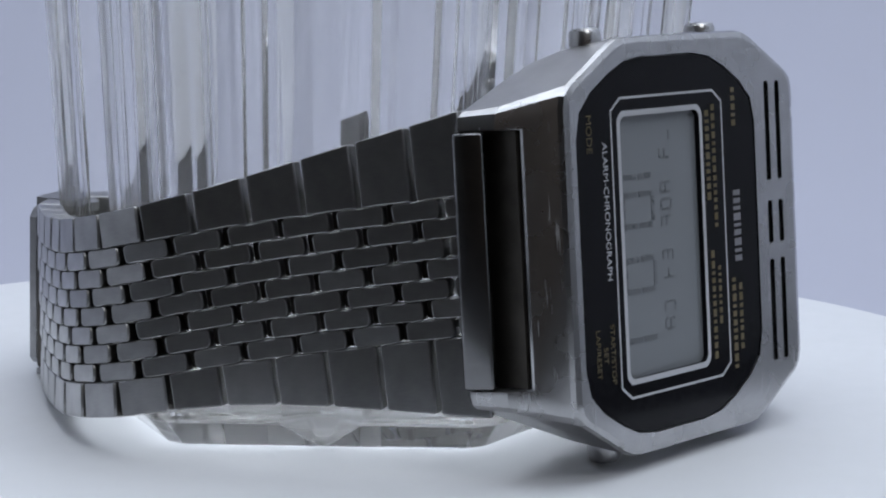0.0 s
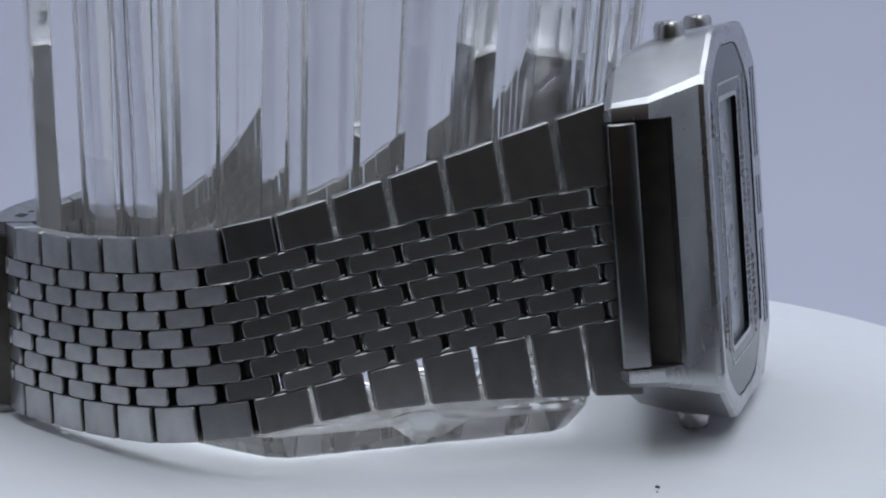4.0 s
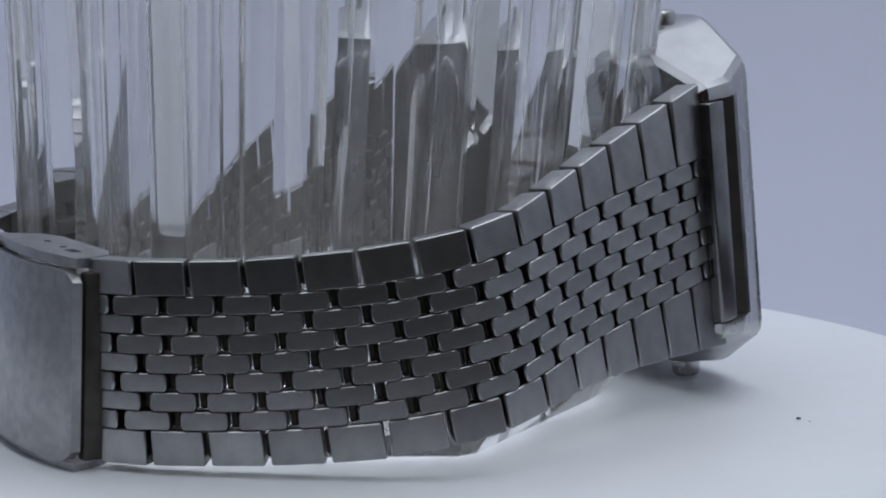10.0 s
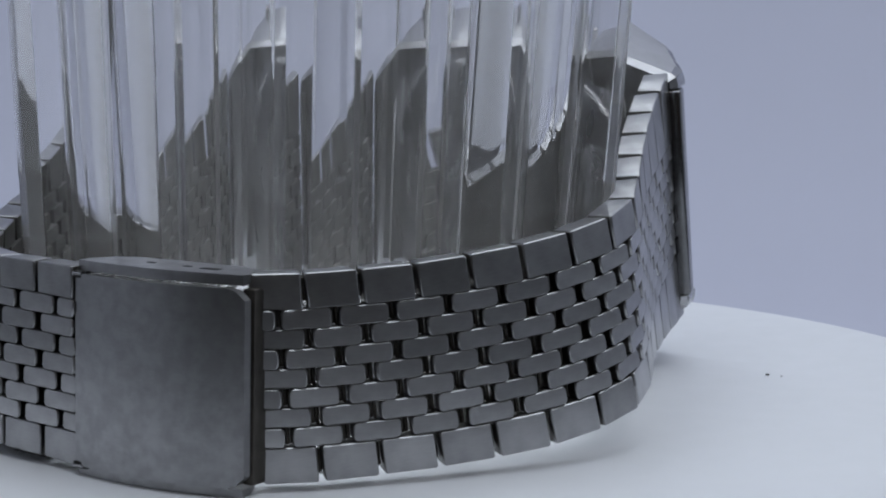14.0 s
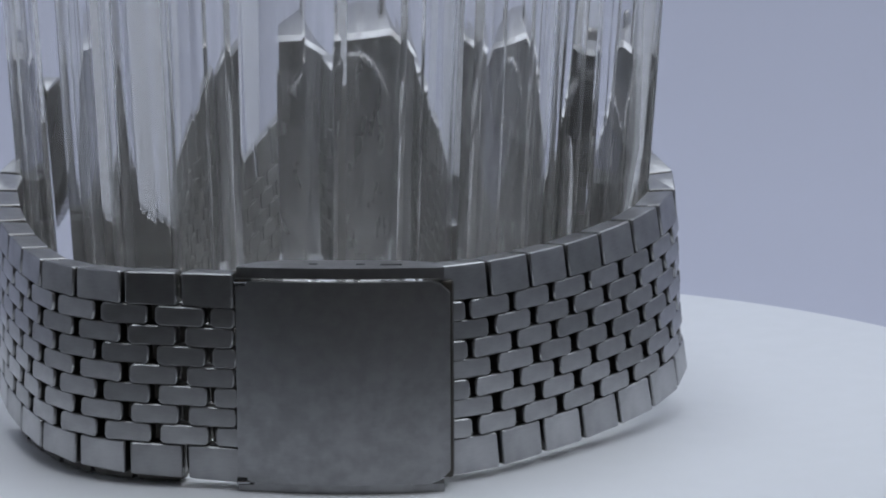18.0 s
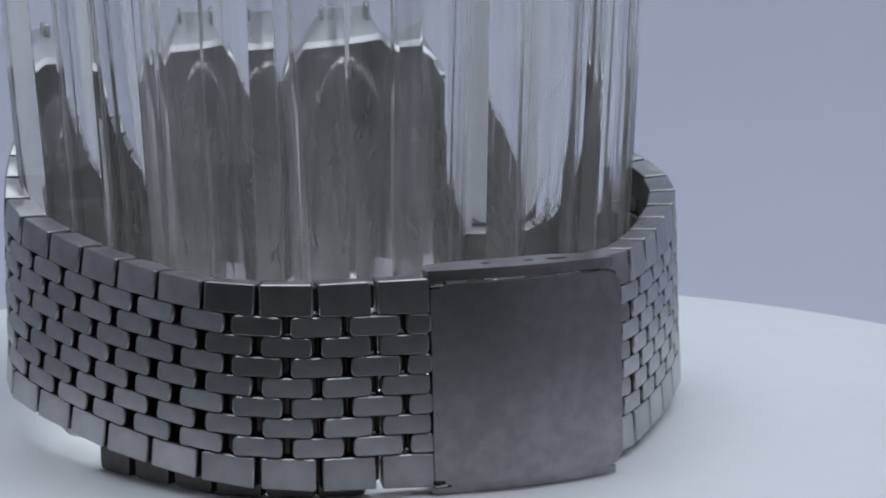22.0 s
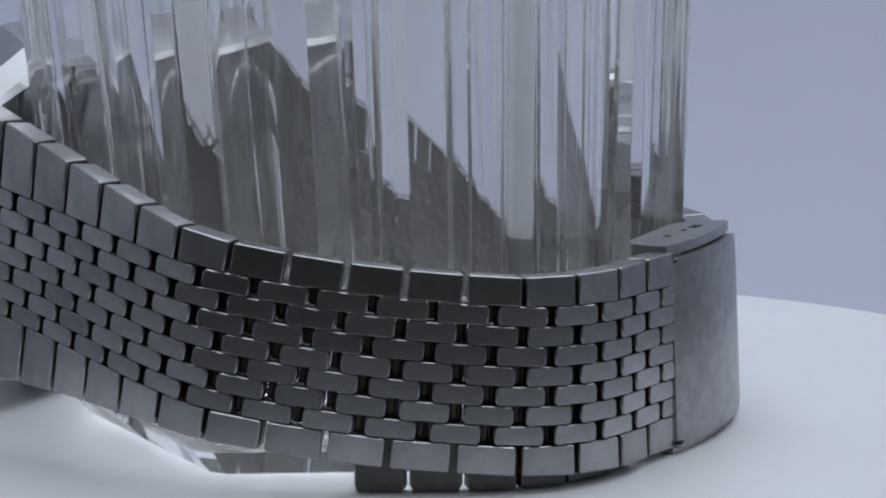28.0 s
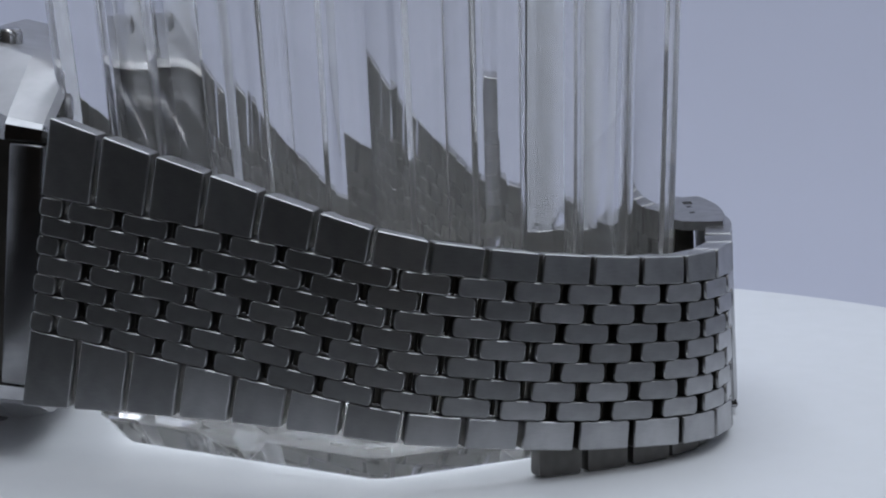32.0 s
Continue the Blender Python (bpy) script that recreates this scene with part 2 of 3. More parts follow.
def build_tumbler():
    t = empty("tumbler", "clear six-sided grooved acrylic tumbler standing on the turntable", "drinking glass")
    # angles from the middle of a side: half the floor of its groove, the groove's slanted flank, and the panel up to the cut corner
    cuts = (2.3, 8.0, 28.0)

    def turned(line, apothem, z, lean):
        """Repeats the outline of half a side round the six sides."""
        out = []
        line = line + [(-x, d) for x, d in line[::-1]]
        for side in range(6):
            turn = Matrix.Rotation(radians(SEAT_TURN + side * 60), 2)
            for x, d in line:
                v = turn @ Vector((apothem + d, x))
                out.append(((v.x + LEAN_X * z * lean) * MM, (v.y + LEAN_Y * z * lean) * MM, z * MM))
        return out

    def ring(apothem, z, hollow, groove):
        """A hexagon with narrow cut corners and slightly hollow panels; a groove runs up the middle of each side."""
        half = [apothem * math.tan(radians(c)) for c in cuts]
        wide = half[2] - half[1] - 0.12
        line = [(-half[2] + wide * k / 10, -hollow * (1 - (k / 5 - 1) ** 2)) for k in range(11)]
        line += [(-half[1] + 0.12, -0.06 * groove), (-half[0] - 0.1, -0.97 * groove), (-half[0] + 0.1, -groove)]
        return turned(line, apothem, z, 1.0)

    def foot_ring(apothem, z, notch, groove):
        """The foot flares upwards, so that the floor of the groove cuts a wedge out of each side."""
        half = apothem * math.tan(radians(28.0))
        wide = half - notch - 0.12
        line = [(-half + wide * k / 10, 0.0) for k in range(11)]
        line += [(-notch, -0.06 * groove), (-notch * 0.45, -0.97 * groove), (-notch * 0.4, -groove)]
        return turned(line, apothem, z, 0.0)

    def bore(radius, z):
        """The round inside of the wall."""
        return [((radius * math.cos(a) + LEAN_X * z) * MM, (radius * math.sin(a) + LEAN_Y * z) * MM, z * MM) for a in [math.pi * i / 90 for i in range(180)]]

    seat = Matrix.Translation((SEAT_X * MM, SEAT_Y * MM, 0.05 * MM))
    outer = [(25.8, 3.3, 0.1, 1.5), (25.9, 4.5, 0.3, 1.8), (26.6, 10.0, 0.6, 2.5), (27.55, 25.0, 0.6, 2.5), (29.55, 60.0, 0.6, 2.5), (31.55, 95.0, 0.6, 2.5), (31.3, 96.0, 0.5, 2.3)]
    inner = [(25.9, 96.0), (25.5, 95.0), (23.55, 60.0), (21.55, 25.0), (20.9, 12.0), (20.0, 9.6), (17.0, 8.6), (3.0, 8.2)]
    foot = [(24.3, 0.0, 0.15, 0.0), (24.5, 0.15, 0.4, 0.15), (26.4, 2.5, 3.6, 1.7), (26.4, 2.8, 3.6, 1.7), (26.0, 3.1, 3.6, 1.4)]
    hollow = [(21.0, 0.0), (20.4, 0.5), (16.0, 1.1), (8.0, 1.5), (1.0, 1.6)]
    body = loft([foot_ring(*f) for f in foot] + [ring(*o) for o in outer], cap=False)
    for rings in ([bore(*o) for o in inner], [bore(*o) for o in hollow]):
        spare = mesh_of(loft(rings, cap=False), "bore", CLEAR, 0)
        body.from_mesh(spare)
        bpy.data.meshes.remove(spare)
    edges = [e for e in body.edges if e.is_boundary]
    for low, high in ((0.09, 1.0), (-1.0, 0.0005)):
        bmesh.ops.bridge_loops(body, edges=[e for e in edges if low < e.verts[0].co.z < high])
    bmesh.ops.holes_fill(body, edges=[e for e in body.edges if e.is_boundary])
    bmesh.ops.recalc_face_normals(body, faces=body.faces)
    for name, label, keep in (("wall", "clear grooved acrylic wall", lambda z: z > 0.0032), ("foot", "solid clear foot with cut facets", lambda z: z <= 0.0032)):
        bm = body.copy()
        bmesh.ops.delete(bm, geom=[f for f in bm.faces if not keep(f.calc_center_median().z)], context="FACES")
        part(name, bm, CLEAR, t, label, seat, 12).visible_shadow = False
    body.free()
    return t


# ------------------------------------------------------------------ wristwatch
PATH = [(28.35, 17.1), (27.75, 1.7), (28.1, -8.5), (27.9, -13.7), (25.7, -18.0), (22.4, -21.5), (18.6, -24.4), (10.4, -29.7), (2.1, -34.2), (-2.25, -34.9),
        (-18.8, -31.5), (-23.0, -29.3), (-28.2, -26.7), (-31.6, -23.2), (-33.8, -18.9), (-35.5, -9.8), (-35.95, 0.0), (-35.7, 4.8), (-34.8, 9.4), (-29.4, 17.6), (-22.9, 25.9), (-17.36, 33.6)]
HALF_A, HALF_B = PATH[:10][::-1], PATH[10:]
LINKS_A, LINKS_B = 14, 16
ROW = 1.70


def smooth_line(points, dense=24):
    out = []
    pts = [Vector(p) for p in points]
    pts = [2 * pts[0] - pts[1]] + pts + [2 * pts[-1] - pts[-2]]
    for i in range(1, len(pts) - 2):
        a, b, c, d = pts[i - 1:i + 3]
        for k in range(dense):
            u = k / dense
            out.append(0.5 * (2 * b + (c - a) * u + (2 * a - 5 * b + 4 * c - d) * u * u + (3 * b - a - 3 * c + d) * u ** 3))
    out.append(pts[-2])
    return out


class Strap:
    """One half of the bracelet, from the clasp to the case. Its joints run from a point of the upper edge to one of the lower edge."""

    def __init__(self, points, links, top, bottom, lean, flare):
        line = smooth_line(points)
        dist = [0.0]
        for a, b in zip(line, line[1:]):
            dist.append(dist[-1] + (b - a).length)
        self.line, self.dist, self.links, self.total = line, dist, links, dist[-1]
        self.pitch = self.total / links
        self.top, self.bottom, self.lean, self.flare = top, bottom, lean, flare

    def plan(self, s):
        if s <= 0:
            return self.line[0] + (self.line[1] - self.line[0]).normalized() * s
        if s >= self.total:
            return self.line[-1] + (self.line[-1] - self.line[-2]).normalized() * (s - self.total)
        return Vector((np.interp(s, self.dist, [p.x for p in self.line]), np.interp(s, self.dist, [p.y for p in self.line])))

    def knot(self, knots, k):
        def at(u):
            return np.interp(u, [a for a, _ in knots], [b for _, b in knots])
        return float((at(k - 0.7) + at(k) * 2 + at(k + 0.7)) / 4)

    def joint(self, k):
        """Upper and lower end of the joint k."""
        a = self.plan(k * self.pitch)
        b = self.plan(k * self.pitch + self.knot(self.lean, k))
        tilt = min(1.0, max(0.0, k / 6.0))
        return Vector((a.x, a.y, self.knot(self.top, k))), Vector((b.x + self.flare * tilt, b.y, self.knot(self.bottom, k)))

    def across(self, k, v):
        """The point v millimetres from the middle of the joint k, v counted upwards."""
        a, b = self.joint(k)
        return (a + b) / 2 + (a - b).normalized() * v

    def width(self, k):
        a, b = self.joint(k)
        return (a - b).length

    def seat(self, k0, k1, v0, v1, depth=0.0):
        """Pose of a piece between the joints k0 and k1, at v0 and v1 from the middle: x along, y up, z outward; and its length and skew."""
        a, b = self.across(k0, v0), self.across(k1, v1)
        up = (self.across((k0 + k1) / 2, 5) - self.across((k0 + k1) / 2, -5)).normalized()
        along = b - a
        out = along.cross(up).normalized()
        mid = (a + b) / 2
        if out.dot(Vector((mid.x + 3, mid.y, 0))) < 0:
            out = -out
        x = up.cross(out)
        skew = along.dot(up) / along.dot(x)
        m = Matrix((x, up, out)).transposed().to_4x4()
        m.translation = (mid + out * depth) * MM
        return m, along.length, skew


STRAP_A = Strap(HALF_A, LINKS_A, [(0, 18.8), (3, 19.1), (5, 20.1), (7, 21.7), (8, 22.9), (9, 24.2), (10, 25.7), (11, 27.3), (14, 32.0), (15, 33.4)],
                [(0, 0.7), (3, 1.2), (4, 1.6), (5, 2.0), (6, 3.0), (7, 3.9), (8, 5.0), (9, 5.7), (11, 6.1), (14, 6.0), (15, 6.0)],
                [(0, 1.0), (4, 2.0), (6, 2.6), (8, 3.5), (14, 3.3)], 1.0)
STRAP_B = Strap(HALF_B, LINKS_B, [(0, 18.5), (4, 18.5), (6, 19.4), (7, 19.95), (8, 20.7), (9, 21.5), (10, 22.6), (12, 25.5), (14, 28.3), (16, 31.4), (17, 32.8)],
                [(0, 0.7), (3, 1.3), (5, 2.2), (6, 2.6), (8, 3.9), (10, 5.2), (12, 5.8), (16, 6.0), (17, 6.0)],
                [(0, -0.5), (3, 0.0), (5, 1.2), (6, 2.0), (10, 3.3), (16, 3.3)], -0.2)


def link_mesh(length, w0, w1, skew=0.0, thick=2.5, round_end=0.26, corner=0.26):
    """A link with rounded ends; its lower and upper edge lie w0 and w1 from its middle and run askew by their slopes."""
    l = length / 2
    prof = [(-l + 0.25, -thick), (l - 0.25, -thick)]
    for a in range(0, 5):
        t = a / 4 * math.pi / 2
        prof.append((l - round_end * 0.55 * (1 - math.cos(t)), -round_end * (1 - math.sin(t))))
    prof.append((l - round_end * 0.55 - 0.04, 0.0))
    prof += [(-x, z) for x, z in prof[:1:-1]]
    s0, s1 = skew if isinstance(skew, tuple) else (skew, skew)
    e = 0.09
    rings = []
    c = corner
    for y, slope, sink, cut in ((w0, s0, e, c), (w0 + e, s0, 0.0, c * 0.6), (w0 + e + c, s0, 0.0, 0.0), (w1 - e - c, s1, 0.0, 0.0), (w1 - e, s1, 0.0, c * 0.6), (w1, s1, e, c)):
        rings.append([((x * (1 - (cut + sink) / l)) * MM, (y + slope * x) * MM, (z - (sink if z > -thick + 0.01 else -sink)) * MM) for x, z in prof])
    me = mesh_of(loft(rings), "link", STEEL_LINK, 32)
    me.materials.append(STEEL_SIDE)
    # Faces below the front, bar the outer edges, take the darker steel.
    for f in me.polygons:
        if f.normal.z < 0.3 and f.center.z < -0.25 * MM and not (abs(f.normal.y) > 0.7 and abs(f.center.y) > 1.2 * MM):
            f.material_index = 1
    return me


def build_bracelet(watch):
    gap = 0.62
    rnd = random.Random(3)

    def loose():
        """Every link sits a little askew."""
        return pose(0, 0, 0, rnd.gauss(-2.8, 0.5), rnd.gauss(0, 0.5), 0)

    for strap in (STRAP_A, STRAP_B):
        pitch = strap.pitch
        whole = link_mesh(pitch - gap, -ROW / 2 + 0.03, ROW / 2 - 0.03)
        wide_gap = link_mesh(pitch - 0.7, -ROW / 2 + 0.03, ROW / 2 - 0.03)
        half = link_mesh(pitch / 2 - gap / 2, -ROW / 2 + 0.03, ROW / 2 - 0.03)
        inner = 3.5 * ROW
        for k in range(strap.links):
            for side in (1, -1):
                w_a, w_b = strap.width(k) / 2, strap.width(k + 1) / 2
                m, length, skew = strap.seat(k, k + 1, side * inner, side * inner)
                wide = (w_a + w_b) / 2 - inner
                grow = (w_b - w_a) / length
                if m.to_3x3().col[0].dot(strap.across(k + 1, 0) - strap.across(k, 0)) < 0:
                    grow = -grow
                if side > 0:
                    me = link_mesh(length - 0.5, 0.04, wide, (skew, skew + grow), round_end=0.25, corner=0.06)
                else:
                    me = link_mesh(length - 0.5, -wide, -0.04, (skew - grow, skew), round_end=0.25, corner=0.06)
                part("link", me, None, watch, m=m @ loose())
        for row in range(7):
            v = (row - 3) * ROW
            cells = [(k, k + 1, wide_gap) for k in range(strap.links)]
            if row % 2 == 0:
                cells = [(0, 0.5, half)] + [(k + 0.5, k + 1.5, whole) for k in range(strap.links - 1)] + [(strap.links - 0.5, strap.links, half)]
            for k0, k1, me in cells:
                m, length, skew = strap.seat(k0, k1, v, v)
                part("link", me, None, watch, m=m @ pose(0, 0, 0, 0, 0, math.degrees(math.atan(skew))) @ loose())
        # Added dark blocks behind the gaps: they stand in for shade and stop see-through light.
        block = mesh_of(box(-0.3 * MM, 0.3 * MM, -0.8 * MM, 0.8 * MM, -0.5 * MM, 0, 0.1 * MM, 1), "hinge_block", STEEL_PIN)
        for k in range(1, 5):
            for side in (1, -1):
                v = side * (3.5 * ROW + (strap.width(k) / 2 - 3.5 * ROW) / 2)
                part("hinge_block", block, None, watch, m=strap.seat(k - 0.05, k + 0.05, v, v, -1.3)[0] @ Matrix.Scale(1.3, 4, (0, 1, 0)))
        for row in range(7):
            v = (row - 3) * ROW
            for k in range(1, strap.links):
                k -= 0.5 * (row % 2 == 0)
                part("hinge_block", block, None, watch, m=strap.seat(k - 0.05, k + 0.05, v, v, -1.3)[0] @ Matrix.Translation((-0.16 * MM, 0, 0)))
        for j in range(0, strap.links * 2 + 1):
            k = j / 2
            m = strap.seat(k - 0.05, k + 0.05, 0, 0, -1.3)[0] @ Matrix.Translation((0.28 * MM, 0, 0))
            h = 3.4 * ROW
            bm = bmesh.new()
            bmesh.ops.create_cone(bm, cap_ends=True, segments=10, radius1=0.17 * MM, radius2=0.17 * MM, depth=2 * h * MM, matrix=Matrix.Rotation(math.pi / 2, 4, "X"))
            part("pin", bm, STEEL_PIN, watch, m=m)


def build_clasp(watch):
    a, b = Vector((-2.3, -36.95)), Vector((-18.8, -31.5))
    x = (a - b).normalized()
    out = Vector((x.y, -x.x))
    mid = (a + b) / 2
    m = Matrix(((x.x, 0, out.x, mid.x * MM), (x.y, 0, out.y, mid.y * MM), (0, 1, 0, 9.4 * MM), (0, 0, 0, 1))) @ pose(0, 0, 0, -2.8)
    half, n = (a - b).length / 2, 24
    reach = (half + 0.5) / half
    # bowed cover plate
    rings = []
    for i in range(n + 1):
        u = -1 + 2 * i / n
        z = 1.3 * (1 - u * u)
        h = 8.5 - (1.0 if i == n else 0.25 if i == n - 1 else 0)
        x_at = u * half * (reach if u > 0 else 1.0)
        rings.append([(x_at * MM, -h * MM, (z - 0.9) * MM), (x_at * MM, -h * MM, z * MM), (x_at * MM, h * MM, z * MM), (x_at * MM, h * MM, (z - 0.9) * MM)])
    plate = loft(rings)
    bmesh.ops.bevel(plate, geom=[e for e in plate.edges if len(e.link_faces) == 2 and e.calc_face_angle(0) > 1.0], offset=0.22 * MM, segments=2, affect="EDGES")
    clasp = part("clasp", plate, STEEL_CLASP, watch, "brushed steel folding clasp cover", m)
    for side in (1, -1):
        outline = []
        for i in range(n + 1):
            u = -1 + 2 * i / n
            outline.append((u * half, 1.0 * (1 - u * u) - 0.5))
        outline += [(half * 0.99, -1.8), (half * 0.86, -4.2), (half * 0.6, -5.2), (-half * 0.6, -5.2), (-half * 0.86, -4.2), (-half * 0.99, -1.8)]
        rings = [[(px * MM, (side * 9.15 + dy) * MM, pz * MM) for px, pz in outline] for dy in (-0.45, 0.45)]
        part("flange", loft(rings), STEEL_CLASP, clasp, "steel flange turned over the bracelet edge")
        for px, pz, w, d in ((4.2, -2.2, 0.9, 0.45), (1.6, -2.4, 0.35, 0.25), (-2.4, -2.6, 0.35, 0.25)):
            part("hole", box((px - w) * MM, (px + w) * MM, (side * 9.61 - 0.03) * MM, (side * 9.61 + 0.03) * MM, (pz - d) * MM, (pz + d) * MM), HOLE, clasp)
    # Dark bar put into the gap beside the cover, for the shadow there.
    part("hinge", box((half - 0.6) * MM, (half + 0.75) * MM, -8.4 * MM, 8.4 * MM, -3.4 * MM, -1.1 * MM, 0.3 * MM), STEEL_PIN, clasp, "dull dark bar for the shaded hinge gap")
    for side in (1, -1):
        part("notch", box((-half - 0.03) * MM, (-half + 1.4) * MM, (side * 8.42 - 0.3) * MM, (side * 8.42 + 0.3) * MM, -0.4 * MM, 0.24 * MM), HOLE, clasp, "dark notch beside the flange")
        part("tab", box((-half - 0.1) * MM, (-half + 1.05) * MM, (side * 8.5 - 0.14) * MM, (side * 8.5 + 0.14) * MM, -0.3 * MM, 0.36 * MM, 0.06 * MM), STEEL_DARK, clasp, "small steel hinge tab")


def build_tail(watch):
    """The free end of the bracelet, folded in behind the clasp and resting on the turntable."""
    end, pitch = 34.6, 4.85
    for k in range(6):
        a, b = STRAP_B.plan(end - (k + 1) * pitch), STRAP_B.plan(end - k * pitch)
        x = (b - a).normalized()
        inward = Vector((-x.y, x.x))
        if inward.dot((a + b) / 2) > 0:
            inward = -inward
        mid = (a + b) / 2 + inward * (2.15 + 0.12 * k) + Vector((0.5, 0))
        y = Vector((0, 0, 1))
        z = Vector((x.x, x.y, 0)).cross(y)
        m = Matrix((Vector((x.x, x.y, 0)), y, z)).transposed().to_4x4()
        m.translation = Vector((mid.x, mid.y, 7.1)) * MM
        part("tail_link", link_mesh(pitch - 0.3, -7.0, 6.9, thick=1.4, corner=0.3), None, watch, "plain bracelet link folded inward", m=m)


# the case: x towards twelve o'clock, y up, z out of the dial
CASE_N = radians(63.0)


def case_frame():
    """The watch leans: the dial looks up a little and its twelve o'clock end hangs lower."""
    n = Vector((math.cos(CASE_N), math.sin(CASE_N), 0))
    d = Vector((-n.y, n.x, 0))
    m = Matrix((d, Vector((0, 0, 1)), n)).transposed().to_4x4()
    m.translation = (n * 35.5 + Vector((0, 0, 18.7))) * MM
    return m @ pose(0, 0, 0, 0, 0, -1.2) @ pose(0, 0, 0, -4.6) @ Matrix.Translation((0, 0.7 * MM, -35.5 * MM))


def carve(mesh, cutters):
    """Cuts the cutters out of the mesh; the helpers are removed again."""
    ob = new("blank", mesh)
    made = []
    for c in cutters:
        tool = new("tool", c)
        made.append(tool)
        mod = ob.modifiers.new("cut", "BOOLEAN")
        mod.operation, mod.object, mod.solver = "DIFFERENCE", tool, "EXACT"
    bpy.context.view_layer.update()
    out = bpy.data.meshes.new_from_object(ob.evaluated_get(bpy.context.evaluated_depsgraph_get()))
    for o in [ob] + made:
        bpy.data.objects.remove(o)
    return out


def writing(text, size, m, mat, parent, name="lettering"):
    cu = bpy.data.curves.new("lettering", "FONT")
    cu.body, cu.size, cu.align_x, cu.align_y = text, size * MM, "CENTER", "CENTER"
    cu.extrude = 0.012 * MM
    ob = new("blank", cu)
    bpy.context.view_layer.update()
    me = bpy.data.meshes.new_from_object(ob.evaluated_get(bpy.context.evaluated_depsgraph_get()))
    bpy.data.objects.remove(ob)
    me.materials.clear()
    me.materials.append(mat)
    return part(name, me, mat, parent, m=m)


def build_case(watch):
    frame_m = case_frame()

    def slope(ring, low, high):
        """Tilts a ring: its height runs from low at the six o'clock end to high at the other."""
        return [(x, y, (low + (high - low) * (x / MM + 18.2) / 46.7) * MM) for x, y, _ in ring]

    rings = [slope(octagon(-18.0, 28.0, 15.5, 10.1, 3.6, 0, 0.6), 28.7, 23.4), slope(octagon(-18.5, 28.6, 16.1, 10.6, 3.8, 0, 0.8), 29.4, 24.0),
             slope(octagon(-17.4, 28.2, 17.3, 10.7, 4.8, 0, 1.0), 32.6, 27.4), octagon(-13.8, 21.3, 18.2, 7.8, 4.5, 36.4, 1.3), octagon(-13.6, 20.9, 18.05, 7.6, 4.4, 36.85, 1.2), octagon(-13.1, 20.2, 17.6, 7.3, 4.1, 37.1, 1.2)]
    body = mesh_of(loft(rings), "case", STEEL_CASE, 16)
    cut = []
    for lo, hi in ((-30.0, -15.8), (26.0, 40.0)):
        cut.append(mesh_of(box(lo * MM, hi * MM, -11.0 * MM, 11.0 * MM, 18 * MM, 45.0 * MM), "tool", STEEL_CASE, 0))
    cut.append(mesh_of(loft([octagon(-12.4, 14.2, 16.45, 7.0, 4.1, 35.6, 2.6), octagon(-12.4, 14.2, 16.45, 7.0, 4.1, 39.0, 2.6)]), "tool", STEEL_CASE, 0))
    slots = [(px, y0, y1) for px in (16.3, 18.1) for y0, y1 in ((4.1, 13.4), (-1.8, 2.3), (-12.9, -3.2))]
    for px, y0, y1 in slots:
        cut.append(mesh_of(box((px - 0.38) * MM, (px + 0.38) * MM, y0 * MM, y1 * MM, 36.0 * MM, 39 * MM, 0.3 * MM), "tool", HOLE, 0))
    me = carve(body, cut)
    me.set_sharp_from_angle(angle=radians(16))
    me.materials.append(STEEL_DARK)
    me.materials.append(STEEL_FLANK)
    for f in me.polygons:
        if f.normal.z < 0.3:
            f.material_index = 2 if abs(f.normal.y) > 0.6 else 1
    case = part("case", me, STEEL_CASE, watch, "worn stainless steel octagonal watch case", frame_m)
    # Dark inlays on the slot floors paint in the shade of their depth.
    for px, y0, y1 in slots:
        part("slot", box((px - 0.36) * MM, (px + 0.36) * MM, (y0 + 0.1) * MM, (y1 - 0.1) * MM, 36.05 * MM, 36.4 * MM), HOLE, case, "dark inlay on a slot floor, in place of shade")
    top = 35.85
    plate = mesh_of(loft([octagon(-15.05, 14.95, 16.75, 7.95, 4.25, 34.6, 2.8), octagon(-15.05, 14.95, 16.75, 7.95, 4.25, top, 2.8)]), "dial", BLACK, 0)
    window = mesh_of(loft([octagon(-8.1, 5.2, 11.65, 0.5, 0.5, top - 0.55, 0.3), octagon(-8.1, 5.2, 11.65, 0.5, 0.5, top + 1, 0.3)]), "tool", BLACK, 0)
    dial = part("dial", carve(plate, [window]), BLACK, case, "black octagonal dial plate under glass", Matrix.Translation((0.94 * MM, 0, 1.15 * MM)) @ Matrix.Diagonal((0.88, 0.975, 1, 1)))

    def flat_ring(name, outer, inner, lift, mat, label):
        bm = bmesh.new()
        va = [[bm.verts.new((x, y, z + lift * MM)) for x, y, z in ring] for ring in (outer, inner)]
        n = len(outer)
        for i in range(n):
            bm.faces.new((va[0][i], va[0][(i + 1) % n], va[1][(i + 1) % n], va[1][i]))
        part(name, bm, mat, dial, label, smooth=0)

    flat_ring("line", octagon(-9.6, 9.3, 13.4, 1.6, 1.1, top), octagon(-9.38, 9.08, 13.18, 1.5, 1.0, top), 0.02, INK_WHITE, "thin white printed line")
    flat_ring("display_frame", octagon(-8.6, 5.7, 12.15, 0.7, 0.7, top, 0.3), octagon(-8.1, 5.2, 11.65, 0.5, 0.5, top, 0.3), 0.03, INK_WHITE, "silver frame round the display")
    lcd = part("display", box(-8.1 * MM, 5.2 * MM, -11.65 * MM, 11.65 * MM, (top - 0.53) * MM, (top - 0.5) * MM), LCD, dial, "grey liquid crystal display with faint digits")
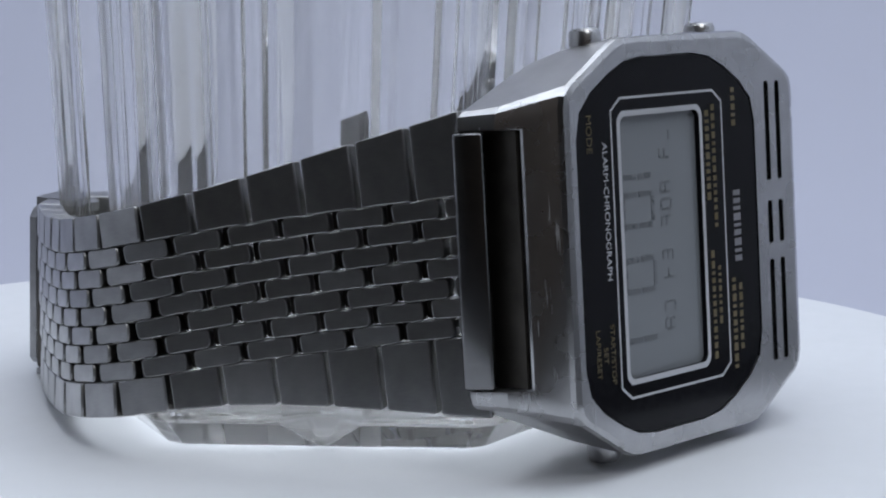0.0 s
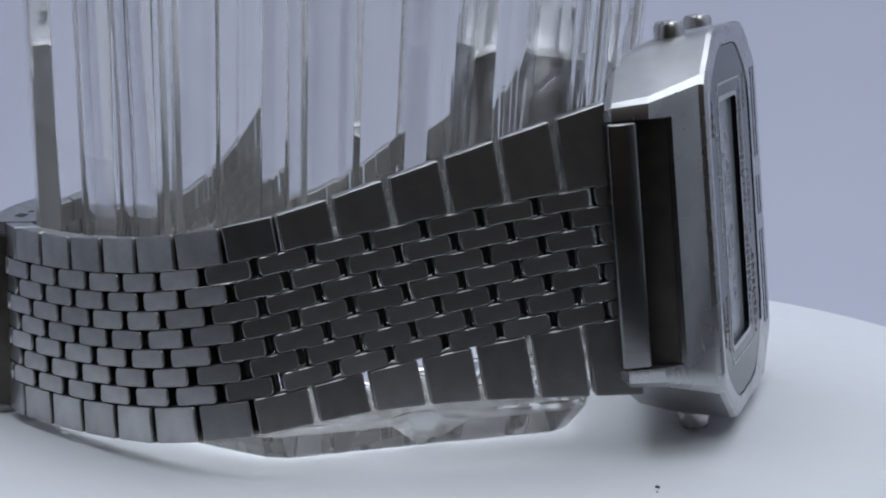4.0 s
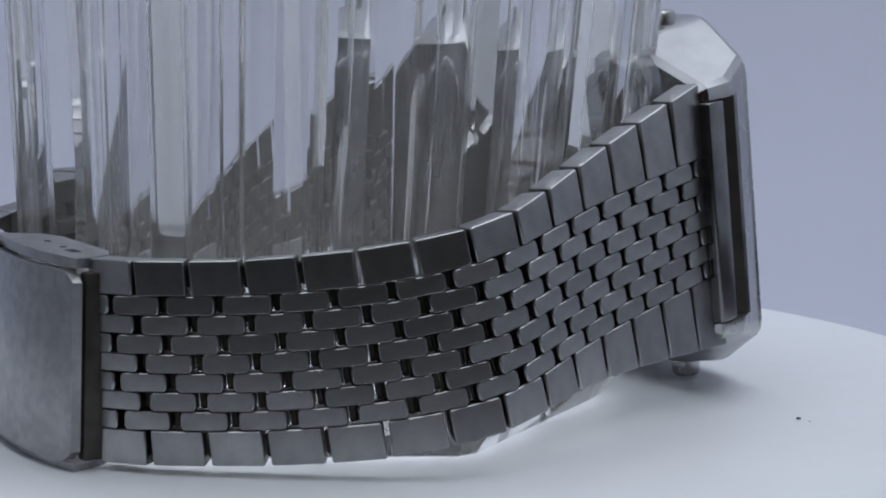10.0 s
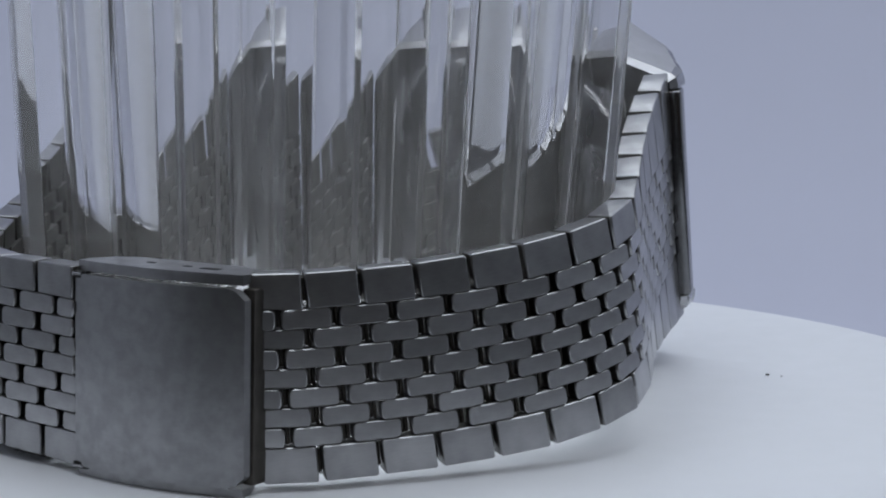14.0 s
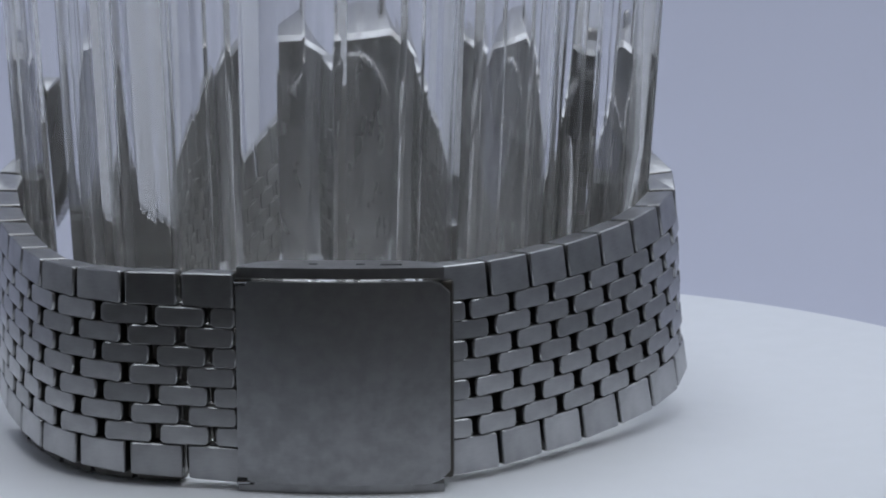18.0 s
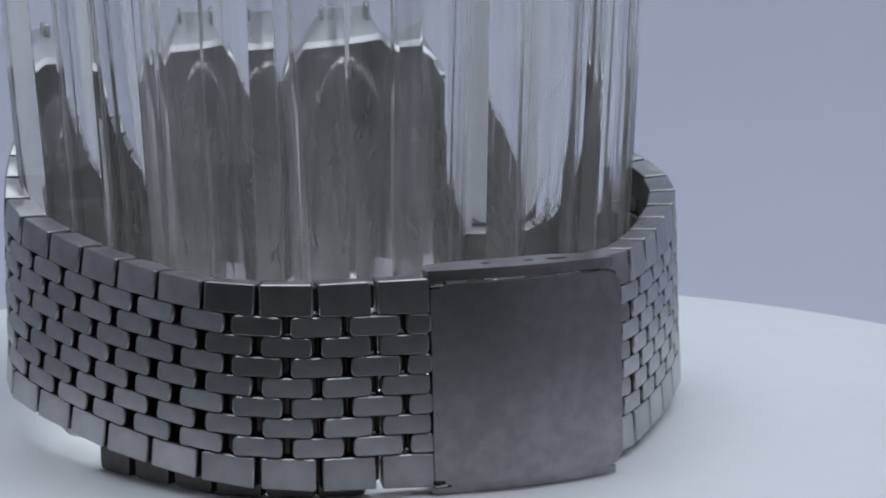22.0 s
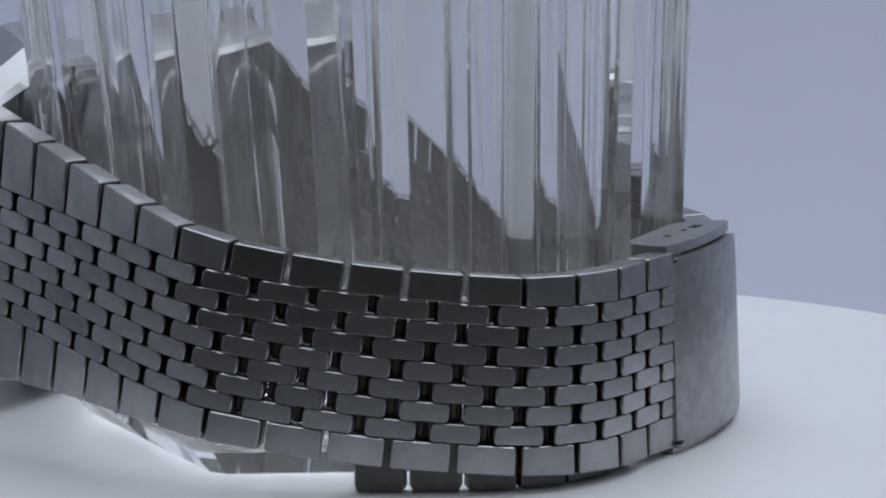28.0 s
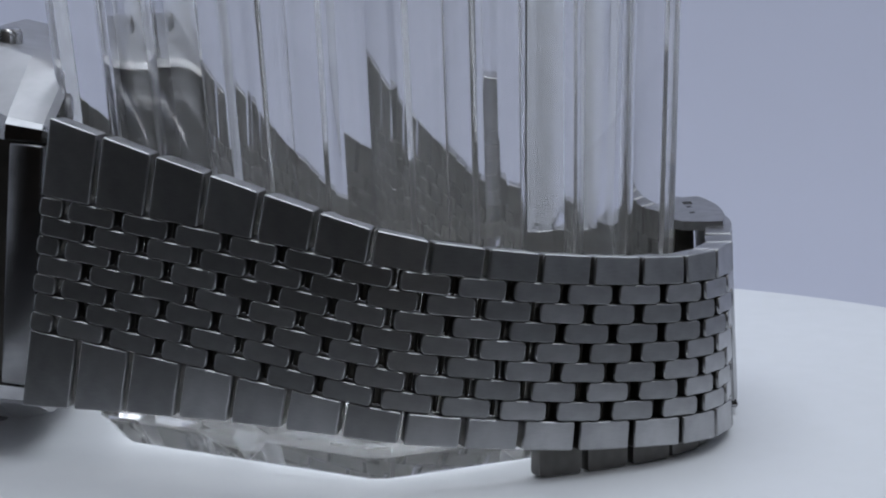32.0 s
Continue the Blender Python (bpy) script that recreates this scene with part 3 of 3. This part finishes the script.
    # digits run downwards from the upper end
    segs = {"a": (0, 1, 1, 0), "b": (1, 0.5, 0, 1), "c": (1, -0.5, 0, 1), "d": (0, -1, 1, 0), "e": (-1, -0.5, 0, 1), "f": (-1, 0.5, 0, 1), "g": (0, 0, 1, 0)}
    for place, on in ((7.6, "bc"), (3.2, "abcdef"), (-2.6, "abcdef"), (-7.0, "bc")):
        for s in on:
            u, v, lie, _ = segs[s]
            cx, cy = -4.9 + v * 2.4, place - u * 1.4
            hw, hh = (0.25, 1.1) if lie else (1.05, 0.25)
            part("segment", box((cx - hw) * MM, (cx + hw) * MM, (cy - hh) * MM, (cy + hh) * MM, (top - 0.499) * MM, (top - 0.47) * MM), SEGMENT, lcd, "faint dark digit bar")
    small = random.Random(5)
    for i in range(12):
        cy = 9.6 - i * 1.55
        if i in (2, 6, 9):
            continue
        for u, v, hw, hh in ((0, 0.85, 0.13, 0.42), (0, -0.85, 0.13, 0.42), (0.45, 0, 0.7, 0.12), (-0.45, 0, 0.7, 0.12), (0, 0, 0.13, 0.36)):
            if small.random() < 0.72:
                part("segment", box((-0.2 + v - hw) * MM, (-0.2 + v + hw) * MM, (cy - u - hh) * MM, (cy - u + hh) * MM, (top - 0.499) * MM, (top - 0.48) * MM), SEGMENT, lcd, "faint small digit bar")
    down = pose(0, 0, 0, 0, 0, -90)

    def print_at(text, size, px, qy, mat):
        writing(text, size, Matrix.Translation((px * MM, qy * MM, (top + 0.025) * MM)) @ down, mat, dial)

    print_at("ALARM-CHRONOGRAPH", 1.08, -10.7, 3.5, INK_WHITE)
    print_at("MODE", 1.2, -13.05, 10.4, INK_GOLD)
    print_at("START/STOP", 0.95, -10.7, -9.0, INK_GOLD)
    print_at("SET", 0.95, -11.85, -9.0, INK_GOLD)
    print_at("LAP/RESET", 0.95, -13.0, -8.8, INK_GOLD)
    rnd = random.Random(9)

    def bars(px, q0, q1, wide, mat):
        q = q0
        while q > q1:
            w = rnd.uniform(0.3, 0.75)
            part("print_bar", box((px - wide / 2) * MM, (px + wide / 2) * MM, (q - w) * MM, q * MM, (top + 0.015) * MM, (top + 0.03) * MM), mat, dial, "small printed bar")
            q -= w + 0.28

    bars(11.35, 3.8, -2.6, 1.25, INK_GREY)
    bars(6.5, 11.5, 3.0, 0.7, INK_GOLD)
    bars(7.6, 12.0, 1.0, 0.6, INK_GOLD)
    bars(6.7, -1.5, -11.5, 0.6, INK_GOLD)
    bars(7.8, -3.0, -8.5, 0.5, INK_GOLD)
    bars(11.3, 13.4, 9.6, 0.7, INK_GOLD)
    bars(10.3, -4.4, -13.2, 0.7, INK_GOLD)
    bars(11.5, -5.0, -11.0, 0.6, INK_GOLD)
    # pushers on both long sides
    for px in (-4.9, 12.3):
        for side in (1, -1):
            prof = [(1.7, 0.0), (1.7, 0.5), (1.45, 0.6), (1.45, 1.7), (1.2, 2.1), (0.5, 2.2)]
            part("pusher", lathe([(r * MM, z * MM) for r, z in prof], 20), STEEL_CASE, case, "round steel pusher", pose(px * MM, side * 16.9 * MM, 32.7 * MM, -90 * side))
    for px, pz, tall, turn in ((-17.8, 30.0, 2.7, 25.0), (27.9, 25.3, 3.2, -8.5)):
        part("end_bar", box(-0.7 * MM, 0.7 * MM, -10.85 * MM, 10.85 * MM, -tall / 2 * MM, tall / 2 * MM, 0.3 * MM, 3), STEEL_BAR, case, "brushed steel bracelet end bar", pose(px * MM, 0, pz * MM, 0, turn, 0))
    # Thin added plates darken the recess walls, for grime and the hollow's shade.
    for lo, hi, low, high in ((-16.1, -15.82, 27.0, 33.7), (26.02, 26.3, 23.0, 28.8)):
        part("recess", box(lo * MM, hi * MM, -10.9 * MM, 10.9 * MM, low * MM, high * MM), STEEL_PIN, case, "added dark plate for grime and shade in the end bar recess")
    part("case_back", lathe([(r * MM, z * MM) for r, z in ((12.9, -0.95), (13.8, -0.85), (14.2, -0.55), (14.35, -0.1), (14.9, 0.0), (15.0, 0.4))], 64), STEEL_BACK, case, "satin steel case back", pose(4.0 * MM, 0, 26.1 * MM, 0, 6.5, 0))
    return case


def build_watch():
    w = empty("wristwatch", "worn steel digital wristwatch with black dial, clasped round the tumbler", "wristwatch")
    build_case(w)
    build_clasp(w)
    build_tail(w)
    build_bracelet(w)
    return w


turntable = build_turntable()
tumbler = build_tumbler()
wristwatch = build_watch()


def motions():
    rows = [(t, pose(0, 0, 0, 0, 0, a)) for t, a in (
    (0, -106.79), (0.5, -103.67), (1, -100.29), (1.5, -97.02), (2, -93.69), (2.5, -90.43), (3, -87.12), (3.5, -83.73), (5.5, -70.41), (6, -66.96),
    (6.5, -63.6), (7, -60.29), (7.5, -57.04), (8, -53.68), (8.5, -50.36), (9, -47.16), (9.5, -43.98), (10, -40.56), (10.5, -37.15), (11, -33.73),
    (11.5, -30.25), (12, -26.89), (12.5, -23.45), (13, -20.08), (13.5, -16.74), (14, -13.3), (14.5, -9.98), (16.5, 3.79), (17, 7.15), (17.5, 10.56),
    (18, 13.87), (18.5, 17.03), (19, 20.16), (19.5, 23.33), (20, 26.65), (20.5, 30), (21, 33.31), (21.5, 36.82), (22, 39.83), (22.5, 43.04), (23,
    46.41), (23.5, 49.77), (24, 53.09), (24.5, 56.49), (25, 60.03), (25.5, 63.67), (27.5, 77.34), (28, 80.33), (28.5, 83.67), (29, 87.11), (29.5,
    90.53), (30, 94.19), (30.5, 97.61), (31, 101.05), (31.5, 104.28), (32, 107.36)
    )]
    for thing in (turntable, tumbler, wristwatch):
        walk(thing, rows)


motions()
